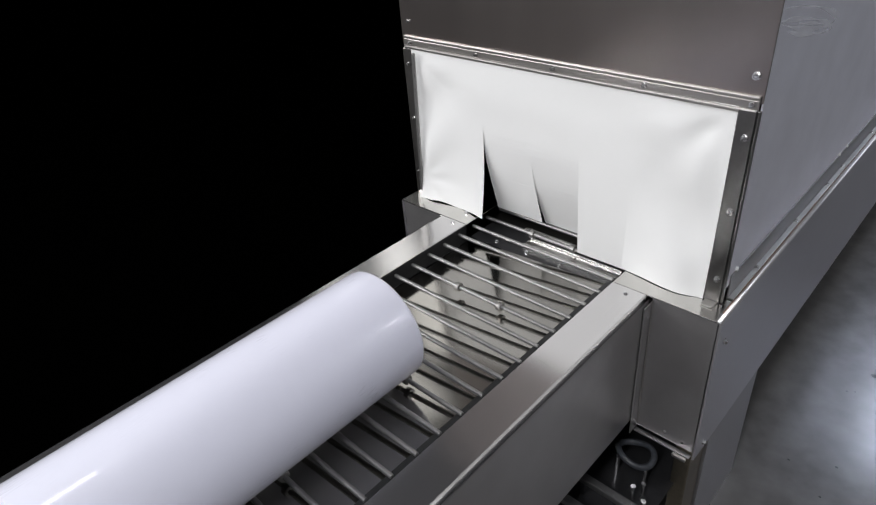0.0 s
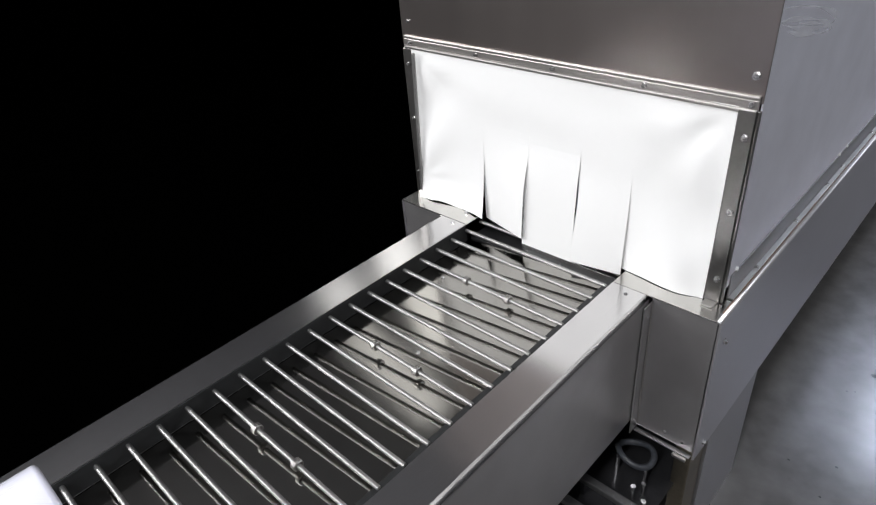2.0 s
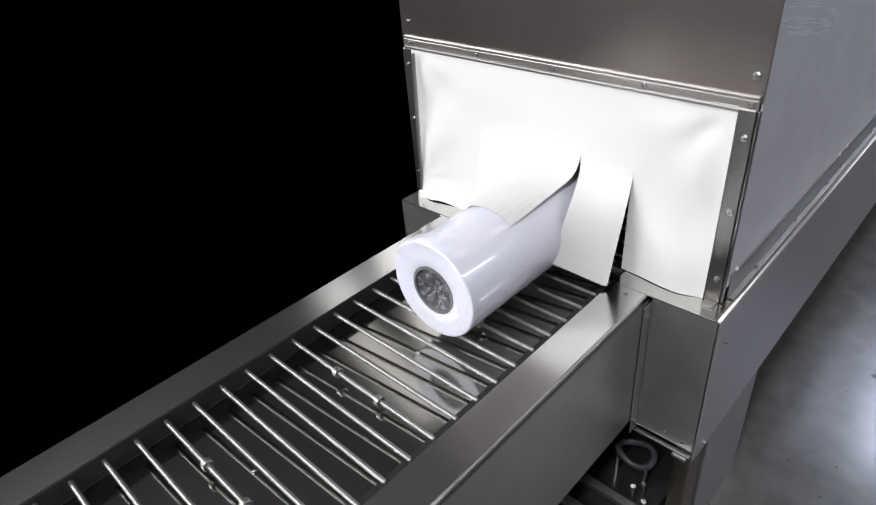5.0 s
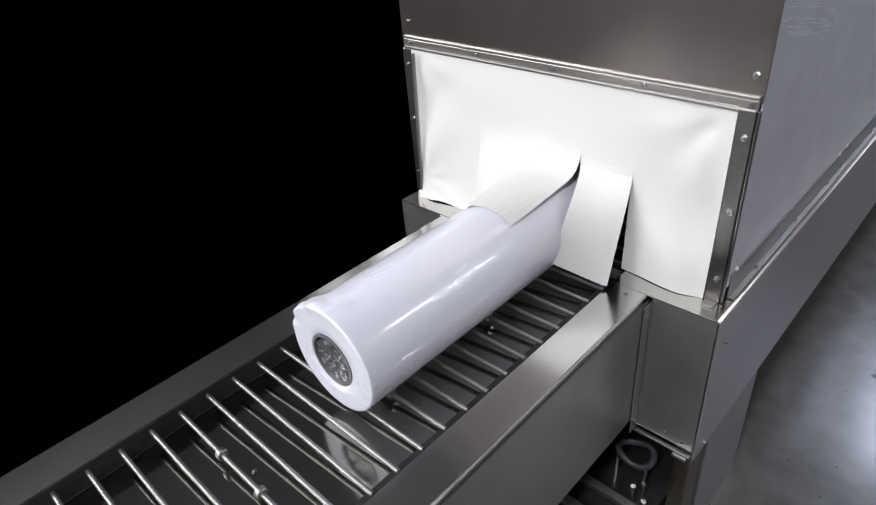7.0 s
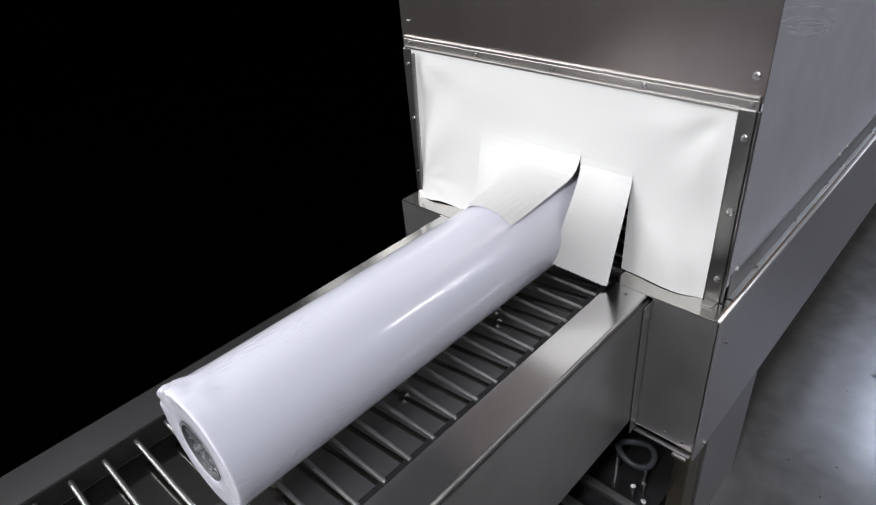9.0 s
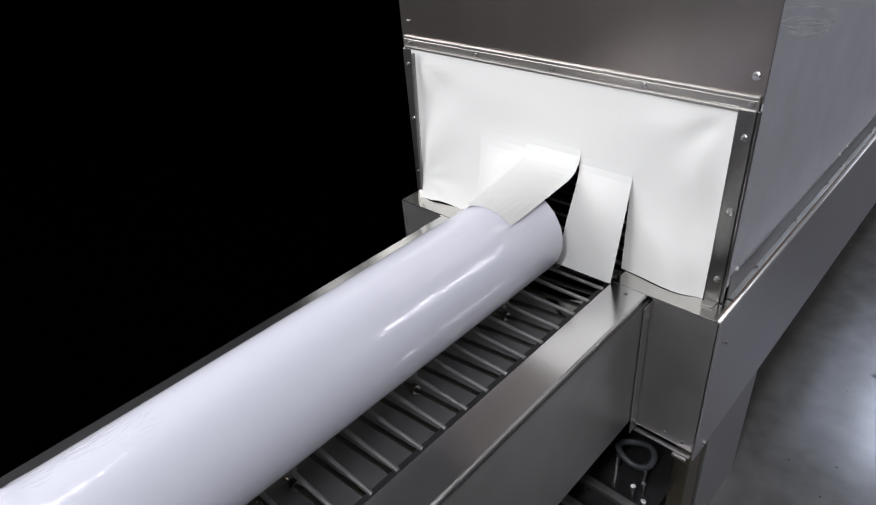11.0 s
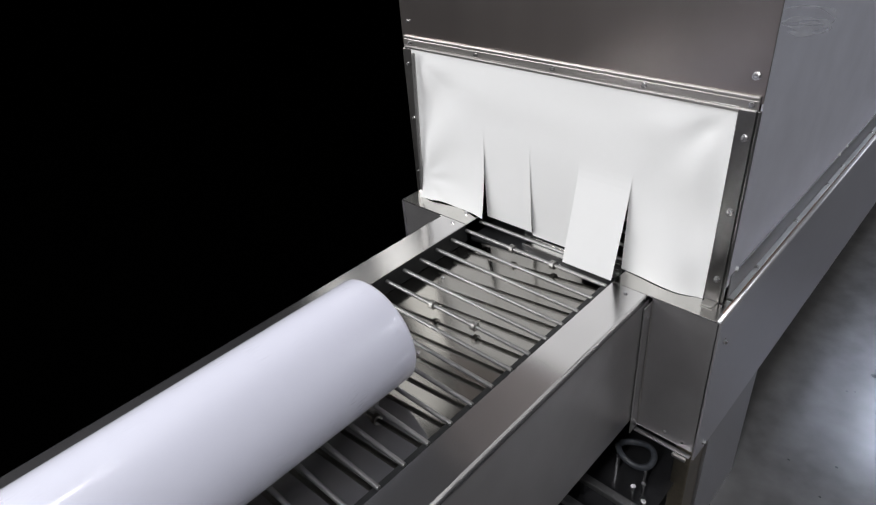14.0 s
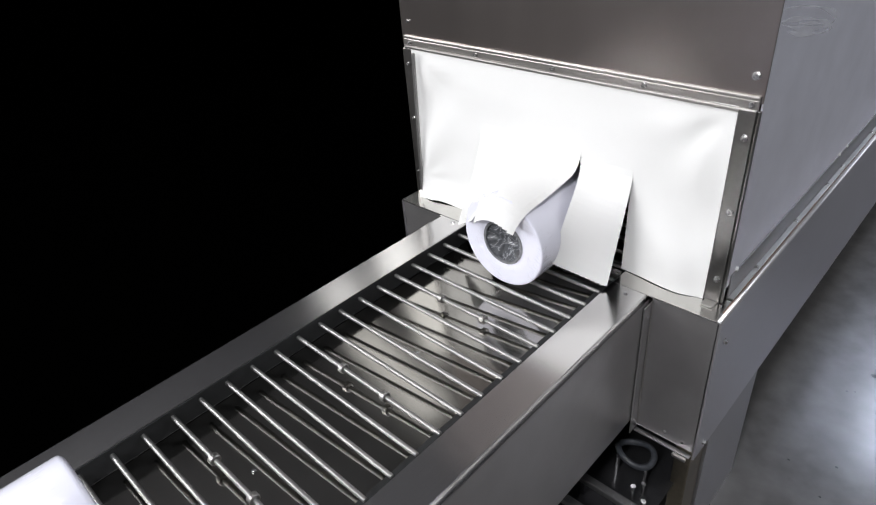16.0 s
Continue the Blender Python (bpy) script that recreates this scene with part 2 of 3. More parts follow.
# ---------------------------------------------------------------- conveyor
conveyor = thing("conveyor_frame", "brushed stainless steel conveyor frame before the tunnel", "conveyor", at=(0, 0, FLOOR))
conveyor.location = (0, 0, 0)
RAIL0, RAIL1, RAIL_LOW = -3.5, -0.0012, 0.582


def rail(x_in, x_out):
    """A folded channel: flat top with a rounded outer edge, a deep outer web and a short inner lip."""
    s = 1 if x_out > x_in else -1
    r, w = 0.009, 0.003
    arc = [(x_out - s * r + s * r * math.sin(a), TOP - r + r * math.cos(a)) for a in [k * math.pi / 12 for k in range(7)]]
    inner = [(x_out - s * r + s * (r - w) * math.sin(a), TOP - r + (r - w) * math.cos(a)) for a in [k * math.pi / 12 for k in range(7)]]
    pts = [(x_in, TOP - 0.0235), (x_in, TOP)] + arc + [(x_out, RAIL_LOW), (x_out - s * 0.02, RAIL_LOW), (x_out - s * 0.02, RAIL_LOW + w), (x_out - s * w, RAIL_LOW + w)] + inner[::-1] + [(x_in + s * w, TOP - w), (x_in + s * w, TOP - 0.0235)]
    ob = part("side_rail", profile(bmesh.new(), pts, RAIL0, RAIL1), STEEL_RAIL, conveyor)
    ob.data.materials.append(STEEL_WEB)
    for f in ob.data.polygons:
        f.use_smooth = abs(f.normal.y) < 0.5 and abs(f.normal.x) > 0.05 and abs(f.normal.z) > 0.05
        f.material_index = int(abs(f.normal.x) > 0.99)
    return ob


rail(-0.191, -0.274)
rail(0.191, 0.2686)
PAN_Z, PAN_SLOPE = 0.867, 0.06


def pan_height(x):
    """The drip pan leans, lower on its far side."""
    return PAN_Z + PAN_SLOPE * x


part("slider_pan", profile(bmesh.new(), [(-0.1895, pan_height(-0.1895) - 0.003), (0.188, pan_height(0.188) - 0.003), (0.188, pan_height(0.188)), (-0.1895, pan_height(-0.1895))], -1.45, 0.012), STEEL_PAN, conveyor, "polished steel pan under the rods")
part("guide_strip", boxed(0.1715, 0.1895, -1.45, 0.03, 0.8785, 0.8858), RUBBER, conveyor, "black plastic chain guide")
# black strip puts the shade of the left rail's inner lip into colour
part("lip_shade_strip", boxed(-0.1908, -0.1885, -1.45, -0.002, 0.8572, 0.8985), RUBBER, conveyor, "black strip for the shade at the rail's inner lip")
part("outfeed_bed", boxed(-0.187, 0.187, -3.5, -1.47, 0.884, 0.8895), STEEL_PAN, conveyor)
for at in ((0.005, -0.361), (-0.004, -0.707), (-0.128, -0.151)):
    bolt(conveyor, (*at, pan_height(at[0]) - 0.0002), (0, 0, 1), 0.004, 0.0022, "pan_screw")
bolt(conveyor, (-0.222, -0.0104, TOP), (0, 0, 1), 0.0045, 0.003, "rail_screw")
bolt(conveyor, (0.229, -0.0187, TOP), (0, 0, 1), 0.0045, 0.003, "rail_screw")
for x in (-0.265, 0.235):
    for y in (-3.3, -1.5):
        part("leg", boxed(x, x + 0.024, y, y + 0.05, FLOOR, RAIL_LOW + 0.001), STEEL_RAIL, conveyor)
part("cross_bar", boxed(-0.262, 0.262, -0.132, -0.10, 0.585, 0.60, bevel=0.002), DARK, conveyor)

# ---------------------------------------------------------------- tunnel base
tunnel = thing("shrink_tunnel", "large brushed stainless steel heat tunnel with hooded mouth", "shrink tunnel")
XL, XR, BASE_LOW, END = -0.407, 0.4045, 0.538, 2.85
part("base_top", boxed(XL, -0.191, 0.0, 0.12, TOP - 0.003, TOP, bevel=0.0012), PLATE, tunnel)
part("base_top", boxed(0.191, 0.3985, 0.0, 0.12, TOP - 0.003, TOP, bevel=0.0012), PLATE, tunnel)
part("base_top", boxed(0.379, 0.3985, 0.121, END, TOP - 0.003, TOP), PLATE, tunnel)
part("front_panel", boxed(XL + 0.003, -0.2745, 0.004, 0.007, BASE_LOW, TOP - 0.004), PANEL, tunnel)
part("base_edge", boxed(XL, XL + 0.003, 0.0, END, BASE_LOW, TOP - 0.004), STEEL_SIDE, tunnel)
# right front panel: a flanged sheet set a little back
part("front_panel", boxed(0.2725, 0.396, 0.006, 0.009, 0.552, TOP - 0.007), PANEL, tunnel)
part("panel_flange", boxed(0.2697, 0.2725, -0.022, 0.0085, 0.545, TOP - 0.016, bevel=0.001), PANEL, tunnel)
part("panel_lip", boxed(0.2725, 0.396, -0.004, 0.006, 0.540, 0.543), PANEL, tunnel)
part("panel_bend", boxed(0.2725, 0.2755, 0.0035, 0.006, 0.556, TOP - 0.012, bevel=0.001), STEEL_BRIGHT, tunnel)
part("bracket", boxed(0.362, 0.392, -0.012, -0.004, 0.532, 0.540, bevel=0.002), STEEL_BRIGHT, tunnel, "bright steel corner bracket")
for at in ((0.2725, -0.008, 0.858), (0.2725, -0.008, 0.575)):
    bolt(tunnel, at, (1, 0, 0), 0.0035, 0.003, "screw")
for at in ((0.335, 0.006, 0.572), (0.374, 0.006, 0.566)):
    bolt(tunnel, at, (0, -1, 0), 0.003, 0.002, "screw")
base_side = boxed(0.3995, XR, -0.001, END, BASE_LOW, TOP + 0.0015, bevel=0.0022, seg=3)
part("base_side", base_side, STEEL_SIDE, tunnel, "long side skirt with a bright rolled edge")
part("skirt_ridge", cyl(bmesh.new(), (XR - 0.0046, 0.0, TOP + 0.0004), (XR - 0.0046, END, TOP + 0.0004), 0.0048, 16), RIDGE, tunnel, "bright folded edge", smooth=True)
for at in ((XR, 0.03, 0.842), (XR, 0.036, 0.5645)):
    bolt(tunnel, at, (1, 0, 0), 0.0055, 0.006, "screw")
part("base_side", boxed(XL + 0.001, XL + 0.0029, 0.2, 0.3, BASE_LOW, 0.6), STEEL_SIDE, tunnel)
# support below the skirt
part("leg_post", boxed(0.355, 0.390, 0.03, 0.104, FLOOR, 0.552, bevel=0.002), LEG, tunnel, "steel leg post with a brown reflection in its colour")
part("leg_post", boxed(-0.395, -0.366, 0.014, 0.055, FLOOR, 0.552, bevel=0.002), STEEL, tunnel, "steel leg post")
part("leg_panel", boxed(0.37, 0.3955, 0.108, 0.385, FLOOR, 0.5375), LEG_SHEET, tunnel, "plain steel leg panel")
part("leg_panel", boxed(0.388, 0.392, 2.3, 2.62, FLOOR, 0.5375), STEEL_SIDE, tunnel, "plain steel leg panel")
part("leg_panel", boxed(-0.3992, -0.3958, 0.055, 0.385, FLOOR, 0.5375), STEEL_SIDE, tunnel, "plain steel leg panel")
part("leg_panel", boxed(-0.3992, -0.3958, 2.3, 2.62, FLOOR, 0.5375), STEEL_SIDE, tunnel, "plain steel leg panel")
part("under_tray", boxed(-0.39, 0.365, -0.2, END - 0.1, 0.40, 0.405), DARK, tunnel, "black oily drip tray")
part("under_plate", boxed(-0.39, 0.3945, 0.2, 0.204, 0.15, 0.88), DARK, tunnel)
for x0, x1, y0, y1, z0, z1 in ((0.20, 0.36, -0.125, -0.105, 0.44, 0.455), (0.20, 0.30, -0.196, -0.176, 0.44, 0.455)):
    part("tray_bar", boxed(x0, x1, y0, y1, z0, z1, bevel=0.003), DULL, tunnel)
    part("bar_stay", boxed(x0 + 0.02, x0 + 0.03, y0, y1, 0.404, z0 + 0.001), DARK, tunnel)
# looped hose under the mouth
bm = bmesh.new()
RING = 40
tube = []
for i in range(RING):
    a = 2 * math.pi * i / RING
    ring = []
    for k in range(10):
        b = 2 * math.pi * k / 10
        r = 1 + 0.19 * math.cos(b)
        ring.append(bm.verts.new((0.284 + 0.040 * r * math.cos(a), -0.004 + 0.032 * r * math.sin(a), 0.475 + 0.006 * math.sin(2 * a) + 0.008 * math.sin(b))))
    tube.append(ring)
for i in range(RING):
    p, q = tube[i], tube[(i + 1) % RING]
    for k in range(10):
        bm.faces.new((p[k], p[(k + 1) % 10], q[(k + 1) % 10], q[k]))
part("hose_loop", bm, HOSE, tunnel, "dusty grey plastic hose loop", smooth=True)
part("hose_stand", cyl(bmesh.new(), (0.252, -0.022, 0.404), (0.252, -0.022, 0.47), 0.006, 10), BOLT, tunnel)
part("hose_stand", cyl(bmesh.new(), (0.318, -0.022, 0.404), (0.318, -0.022, 0.472), 0.004, 10), BOLT, tunnel)
for x, y in ((0.331, -0.055), (0.318, -0.075), (0.31, -0.15), (0.345, -0.135), (0.352, -0.095)):
    part("stud", cyl(cyl(bmesh.new(), (x, y, 0.404), (x, y, 0.452), 0.0035, 10), (x, y, 0.452), (x, y, 0.460), 0.006, 6), BOLT, tunnel)

# ---------------------------------------------------------------- tunnel hood
HR = 0.380
part("housing_front", boxed(-0.406, HR, 0.0611, 0.0635, 1.275, 1.9, bevel=0.001), HOOD, tunnel, "plain upper hood panel")
part("housing_side", boxed(HR - 0.003, HR, 0.0636, END, 0.93, 1.9), SIDE_FILM, tunnel)
part("housing_side", boxed(-0.406, -0.403, 0.0636, END, TOP, 1.9), STEEL_SIDE, tunnel)
part("housing_top", boxed(-0.406, HR, 0.0611, END, 1.9005, 1.905), STEEL, tunnel)
part("housing_back", boxed(-0.406, HR, END + 0.001, END + 0.004, BASE_LOW, 1.905), STEEL, tunnel)
# side flange along the foot of the hood
part("side_flange", boxed(HR + 0.0005, HR + 0.003, 0.075, END, TOP + 0.0005, 0.952), STEEL_DULL, tunnel, "dull steel side flange")
part("flange_foot", boxed(HR + 0.0031, 0.3934, 0.075, END, TOP + 0.0005, TOP + 0.004, bevel=0.001), STEEL_BRIGHT, tunnel)
part("seal_bead", boxed(0.3935, 0.3965, 0.03, END, TOP + 0.0002, TOP + 0.0028), COPPER, tunnel, "brown sealant bead")
for y in (0.2, 0.42, 0.63, 0.745, 1.0, 1.25):
    bolt(tunnel, (0.3868, y, TOP + 0.004), (0, 0, 1), 0.0038, 0.004)
for y, z in ((0.10, 0.953), (0.70, 0.953), (0.76, 0.953)):
    part("sealant_blob", cyl(bmesh.new(), (HR, y, z), (HR + 0.004, y, z), 0.006, 9, 0.003), CURTAIN, tunnel, "white sealant blob")
# wiped smears high on the side sheet: loops of a cloth, drawn over one another
for k, (cy, cz, ry, rz, w0, start) in enumerate(((0.20, 1.372, 0.155, 0.017, 0.016, -2.6), (0.185, 1.362, 0.13, 0.012, 0.020, -2.2), (0.215, 1.352, 0.12, 0.009, 0.014, -2.9))):
    bm = bmesh.new()
    last = None
    for q in range(49):
        a = start + 5.2 * q / 48
        w = w0 * (0.6 + 0.5 * math.sin(3 * a + k)) * min(1, q / 8, (48 - q) / 8) + 0.0008
        row = [bm.verts.new((HR + 0.0006 + 0.0003 * k, cy + (ry + g * w) * math.cos(a), cz + (rz + g * w * 0.6) * math.sin(a) - 0.22 * ry * math.cos(a))) for g in (-0.5, 0.5)]
        if last:
            bm.faces.new((last[0], row[0], row[1], last[1]))
        last = row
    part("smear", bm, SMEAR, tunnel, "pale wiped smear on the sheet")
# header bar: channel with an upper lip and a broad rolled lower lip
header = part("header_bar", boxed(-0.398, HR - 0.004, 0.0565, 0.0608, 1.268, 1.293, bevel=0.001), STEEL_HEADER, tunnel, "steel header bar over the curtain")
part("lip", boxed(-0.394, HR - 0.004, 0.0535, 0.0563, 1.2885, 1.293, bevel=0.0015), STEEL_HEADER, header)
part("lip", boxed(-0.396, HR - 0.004, 0.0545, 0.0563, 1.2835, 1.286, bevel=0.001), STEEL_HEADER, header)
part("lip", boxed(-0.394, HR - 0.004, 0.0505, 0.0563, 1.265, 1.273, bevel=0.003, seg=3), STEEL_HEADER, header)
for x in (-0.378, -0.186, 0.002, 0.188, 0.366):
    bolt(header, (x, 0.0565, 1.2785), (0, -1, 0), 0.0045, 0.005)
header.matrix_world = Matrix.Translation((-0.2, 0, 1.28)) @ pose(0, 0, 0, 0, 0.55, 0) @ Matrix.Translation((0.2, 0, -1.28))   # hangs a little low at one end
bolt(tunnel, (0.3632, 0.0611, 1.3165), (0, -1, 0), 0.006, 0.006)
bolt(tunnel, (-0.382, 0.0611, 1.325), (0, -1, 0), 0.004, 0.005)
post = part("left_post", boxed(-0.404, -0.3787, 0.0555, 0.060, TOP, 1.2655, bevel=0.001), POST, tunnel, "steel jamb beside the curtain")
strip = boxed(-0.3785, -0.3705, 0.040, 0.0465, TOP + 0.008, 1.2625, bevel=0.002)
for v in strip.verts:
    v.co.x += 0.016 * (v.co.z - TOP) / 0.36
part("edge_strip", strip, STEEL_DULL, post, "pale steel clamping strip")
for z in (1.232, 1.102, 0.965):
    bolt(post, (-0.3885, 0.0555, z), (0, -1, 0), 0.004, 0.005)
post = part("right_post", boxed(0.3495, 0.3765, 0.050, 0.060, TOP, 1.2655, bevel=0.001), POST, tunnel, "steel jamb beside the curtain")
part("edge_strip", boxed(0.3767, 0.3812, 0.0535, 0.0608, TOP + 0.001, 1.2655, bevel=0.001), POST, post)
part("foot", boxed(0.352, 0.374, 0.030, 0.0498, TOP, TOP + 0.004, bevel=0.001), STEEL_BRIGHT, post)
for z in (1.222, 1.090, 0.953):
    bolt(post, (0.3665, 0.050, z), (0, -1, 0), 0.0055, 0.006)
bolt(tunnel, (-0.2245, 0.040, TOP), (0, 0, 1), 0.0045, 0.004)
# inside of the mouth, its lining and bed coloured near-black
part("lining", boxed(-0.31, -0.305, 0.1, END - 0.05, 0.60, 1.4), LINING, tunnel, "dark tunnel lining")
part("lining", boxed(0.305, 0.31, 0.1, END - 0.05, 0.60, 1.4), LINING, tunnel, "dark tunnel lining")
part("lining", boxed(-0.31, 0.31, 0.1, END - 0.05, 1.401, 1.405), LINING, tunnel, "dark tunnel lining")
part("lining", boxed(-0.40, -0.31, 0.1, 0.104, TOP, 1.3), LINING, tunnel, "dark tunnel lining")
part("lining", boxed(0.31, 0.376, 0.1, 0.104, TOP, 1.3), LINING, tunnel, "dark tunnel lining")
part("inner_bed", boxed(-0.30, 0.30, 0.11, END - 0.05, 0.852, 0.856), LINING, tunnel)
sill = part("sill_bar", boxed(-0.062, 0.172, 0.048, 0.072, 0.864, 0.8705, bevel=0.002), WORN, tunnel, "bright worn sill bar in the mouth")
part("sill_lip", boxed(-0.062, 0.172, 0.0445, 0.0478, 0.860, 0.8735, bevel=0.0012), WORN, sill)
part("sill_edge", boxed(-0.062, 0.172, 0.0722, 0.0755, 0.864, 0.8760, bevel=0.0015), WORN, sill)
part("rear_bar", boxed(-0.10, 0.172, 0.100, 0.112, 0.862, 0.8725, bevel=0.003), WORN, tunnel, "second worn bar behind the sill")
part("sill_support", boxed(-0.19, 0.19, 0.014, 0.118, 0.845, 0.8615), DARK, tunnel)
for x in (-0.0403, 0.0472, -0.125):
    bolt(tunnel, (x, 0.03, 0.8615), (0, 0, 1), 0.004, 0.004)

# ---------------------------------------------------------------- curtain
CY = 0.055
curtain = thing("tunnel_curtain", "white coated fabric curtain fixed in a steel frame", "curtain")


HINGE = {"a": 1.134, "b": 1.130, "c": 1.114}
SLIT = [-0.174, -0.0545, 0.0715, 0.181]
X0, X1, TOPZ = -0.376, 0.3475, 1.268


def smooth_step(v):
    v = min(1.0, max(0.0, v))
    return v * v * (3 - 2 * v)


def spread(stops, step):
    """Evenly filled stops, no wider apart than step."""
    out = [stops[0]]
    for a, b in zip(stops, stops[1:]):
        n = max(1, math.ceil((b - a) / step))
        out += [a + (b - a) * k / n for k in range(1, n + 1)]
    return out


def depth(x, z):
    """Soft folds of the cloth, drawn from its upper corners, flat round the roots of the flaps."""
    left = math.exp(-((x + 0.33) ** 2) / 0.006) * math.sin((z - 0.6 * x) * 34) * 0.0045
    right = math.exp(-((x - 0.31) ** 2) / 0.008) * math.sin((z + 0.9 * x) * 30) * 0.006
    for cx, cz, size in ((X1, 1.265, 0.007), (X0 + 0.012, 0.955, 0.0035), (X0 + 0.02, 1.255, 0.004)):
        dx, dz = x - cx, z - cz
        d = math.hypot(dx, dz)
        right += size * math.sin(8 * math.atan2(dz, dx) + 1.2) * smooth_step(d / 0.04) * math.exp(-d / 0.10)
    soft = noise.noise(Vector((x * 5, z * 4, 0.3))) * 0.006
    away = smooth_step(max((z - 1.13) / 0.07, (SLIT[0] - x) / 0.05, (x - SLIT[3]) / 0.05))
    fade = min(1.0, (1.27 - z) / 0.05) * smooth_step((x - X0) / 0.03) * smooth_step((X1 - x) / 0.05)
    low = max(0.0, (1.10 - z) / 0.2)
    hang = -0.012 * low ** 2 * (1 + 0.6 * math.sin(x * 30)) if x <= SLIT[0] or x >= SLIT[3] else 0.0
    return (soft + left + right) * away * fade + hang


def hem(x):
    """The uneven lower edge of the fixed parts."""
    if x <= SLIT[0]:
        return 0.9022 + 0.0018 * math.sin(x * 55)
    return 0.9012 + 0.0008 * math.sin((x - 0.18) * 22)


def curtain_sheet():
    """One cloth with the openings left free in which the loose flaps hang."""
    xs = spread([X0, *SLIT, X1], 0.012)
    us = spread([0.0, 1.0], 0.045)
    zs = [HINGE["c"], HINGE["b"], HINGE["a"]] + spread([HINGE["a"], TOPZ], 0.012)[1:]
    bm = bmesh.new()
    layers = []
    for off in (0.0, 0.0012):
        grid = {}
        for i, x in enumerate(xs):
            col = [hem(x) + (HINGE["c"] - hem(x)) * u for u in us[:-1]] + zs
            for k, z in enumerate(col):
                grid[i, k] = (x, CY + off + depth(x, z), z)
        layers.append(grid)
    n = len(us) - 1 + len(zs)
    made = {}

    def vert(layer, key):
        if (layer, key) not in made:
            made[layer, key] = bm.verts.new(layers[layer][key])
        return made[layer, key]

    for i in range(len(xs) - 1):
        xm = (xs[i] + xs[i + 1]) / 2
        root = 0.0
        for q, key in enumerate("abc"):
            if SLIT[q] < xm < SLIT[q + 1]:
                root = HINGE[key]
        for k in range(n - 1):
            if (layers[0][i, k][2] + layers[0][i, k + 1][2]) / 2 < root:
                continue
            for layer in (0, 1):
                f = bm.faces.new([vert(layer, q) for q in ((i, k), (i + 1, k), (i + 1, k + 1), (i, k + 1))])
                f.smooth = True
    return bm


part("sheet", curtain_sheet(), CURTAIN, curtain)

ROWS, COLS = 17, 11
WIDTH = {k: SLIT[i + 1] - SLIT[i] for i, k in enumerate("abc")}
LENGTH = {"a": 0.234, "b": 0.249, "c": 0.224}


def flap(key, x0, x1):
    """A loose flap of small stiff pieces that bend together; its root is the slit's upper end."""
    ob = thing("curtain_flap", "loose white fabric flap swinging in the tunnel mouth", "curtain flap", "loose flaps of the curtain", at=(x0, CY + 0.0002, HINGE[key]))
    h, w = LENGTH[key] / ROWS, (x1 - x0) / COLS
    lap, drop = {"a": (0.9, 0.75), "b": (0.58, 0.56), "c": (0.72, 0.56)}[key]
    me = box(bmesh.new(), -w * lap, w * lap, -0.00015, 0.00015, -h * drop, h * drop)
    one = part("patch", me, FLAP, ob)
    made = [one]
    for i in range(ROWS * COLS - 1):
        p = new("patch", one.data)
        p.parent = ob
        made.append(p)
    return made


flaps = {k: flap(k, SLIT[i], SLIT[i + 1]) for i, k in enumerate("abc")}


def edge_line(key, x, mid, tip, hold, push, root=0.32, fold=0.32):
    """Points down one upright edge of a flap: mid degrees of swing to the share hold of its length, then tip degrees; push slides it sideways."""
    n = ROWS * 2
    h = LENGTH[key] / n
    y = z = 0.0
    out = [Vector((x, 0, 0))]
    for i in range(n):
        s = (i + 0.5) / n
        r = math.radians(mid * smooth_step(s / root + 0.08) + (tip - mid) * smooth_step((s - hold) / fold + 0.5))
        y, z = y - math.sin(r) * h, z - math.cos(r) * h
        slide = smooth_step((i + 1) / n / 0.45) if push > 0 else smooth_step(((i + 1) / n - 0.4) / 0.6)
        out.append(Vector((x + push * slide, y, z)))
    return out


def bend(key, mid, tip, hold, mid_r=None, tip_r=None, push=0.0, push_r=0.0):
    """The poses of a flap's pieces. mid and tip hold for its first edge; the other edge may swing and slide otherwise."""
    a = edge_line(key, 0.0, mid, tip, hold, push)
    b = edge_line(key, WIDTH[key], mid if mid_r is None else mid_r, tip if tip_r is None else tip_r, hold, push_r)
    return pieces([[p.lerp(q, c / COLS) for p, q in zip(a, b)] for c in range(COLS + 1)])


def pieces(lines):
    """A pose for each stiff piece between neighbouring lines down the flap."""
    out = []
    for j in range(ROWS):
        for i in range(COLS):
            p = [[lines[i][k], lines[i + 1][k]] for k in (2 * j, 2 * j + 2)]
            c = (p[0][0] + p[0][1] + p[1][0] + p[1][1]) / 4
            ex = (p[0][1] + p[1][1] - p[0][0] - p[1][0]).normalized()
            ez = (p[0][0] + p[0][1] - p[1][0] - p[1][1]).normalized()
            ey = ez.cross(ex).normalized()
            ex = ey.cross(ez)
            c = c + ey * 0.00001 * (2 * (i % 2) + 4 * (j % 2) - 3)
            out.append(Matrix.Translation(c) @ Matrix((ex, ey, ez)).transposed().to_4x4())
    return out


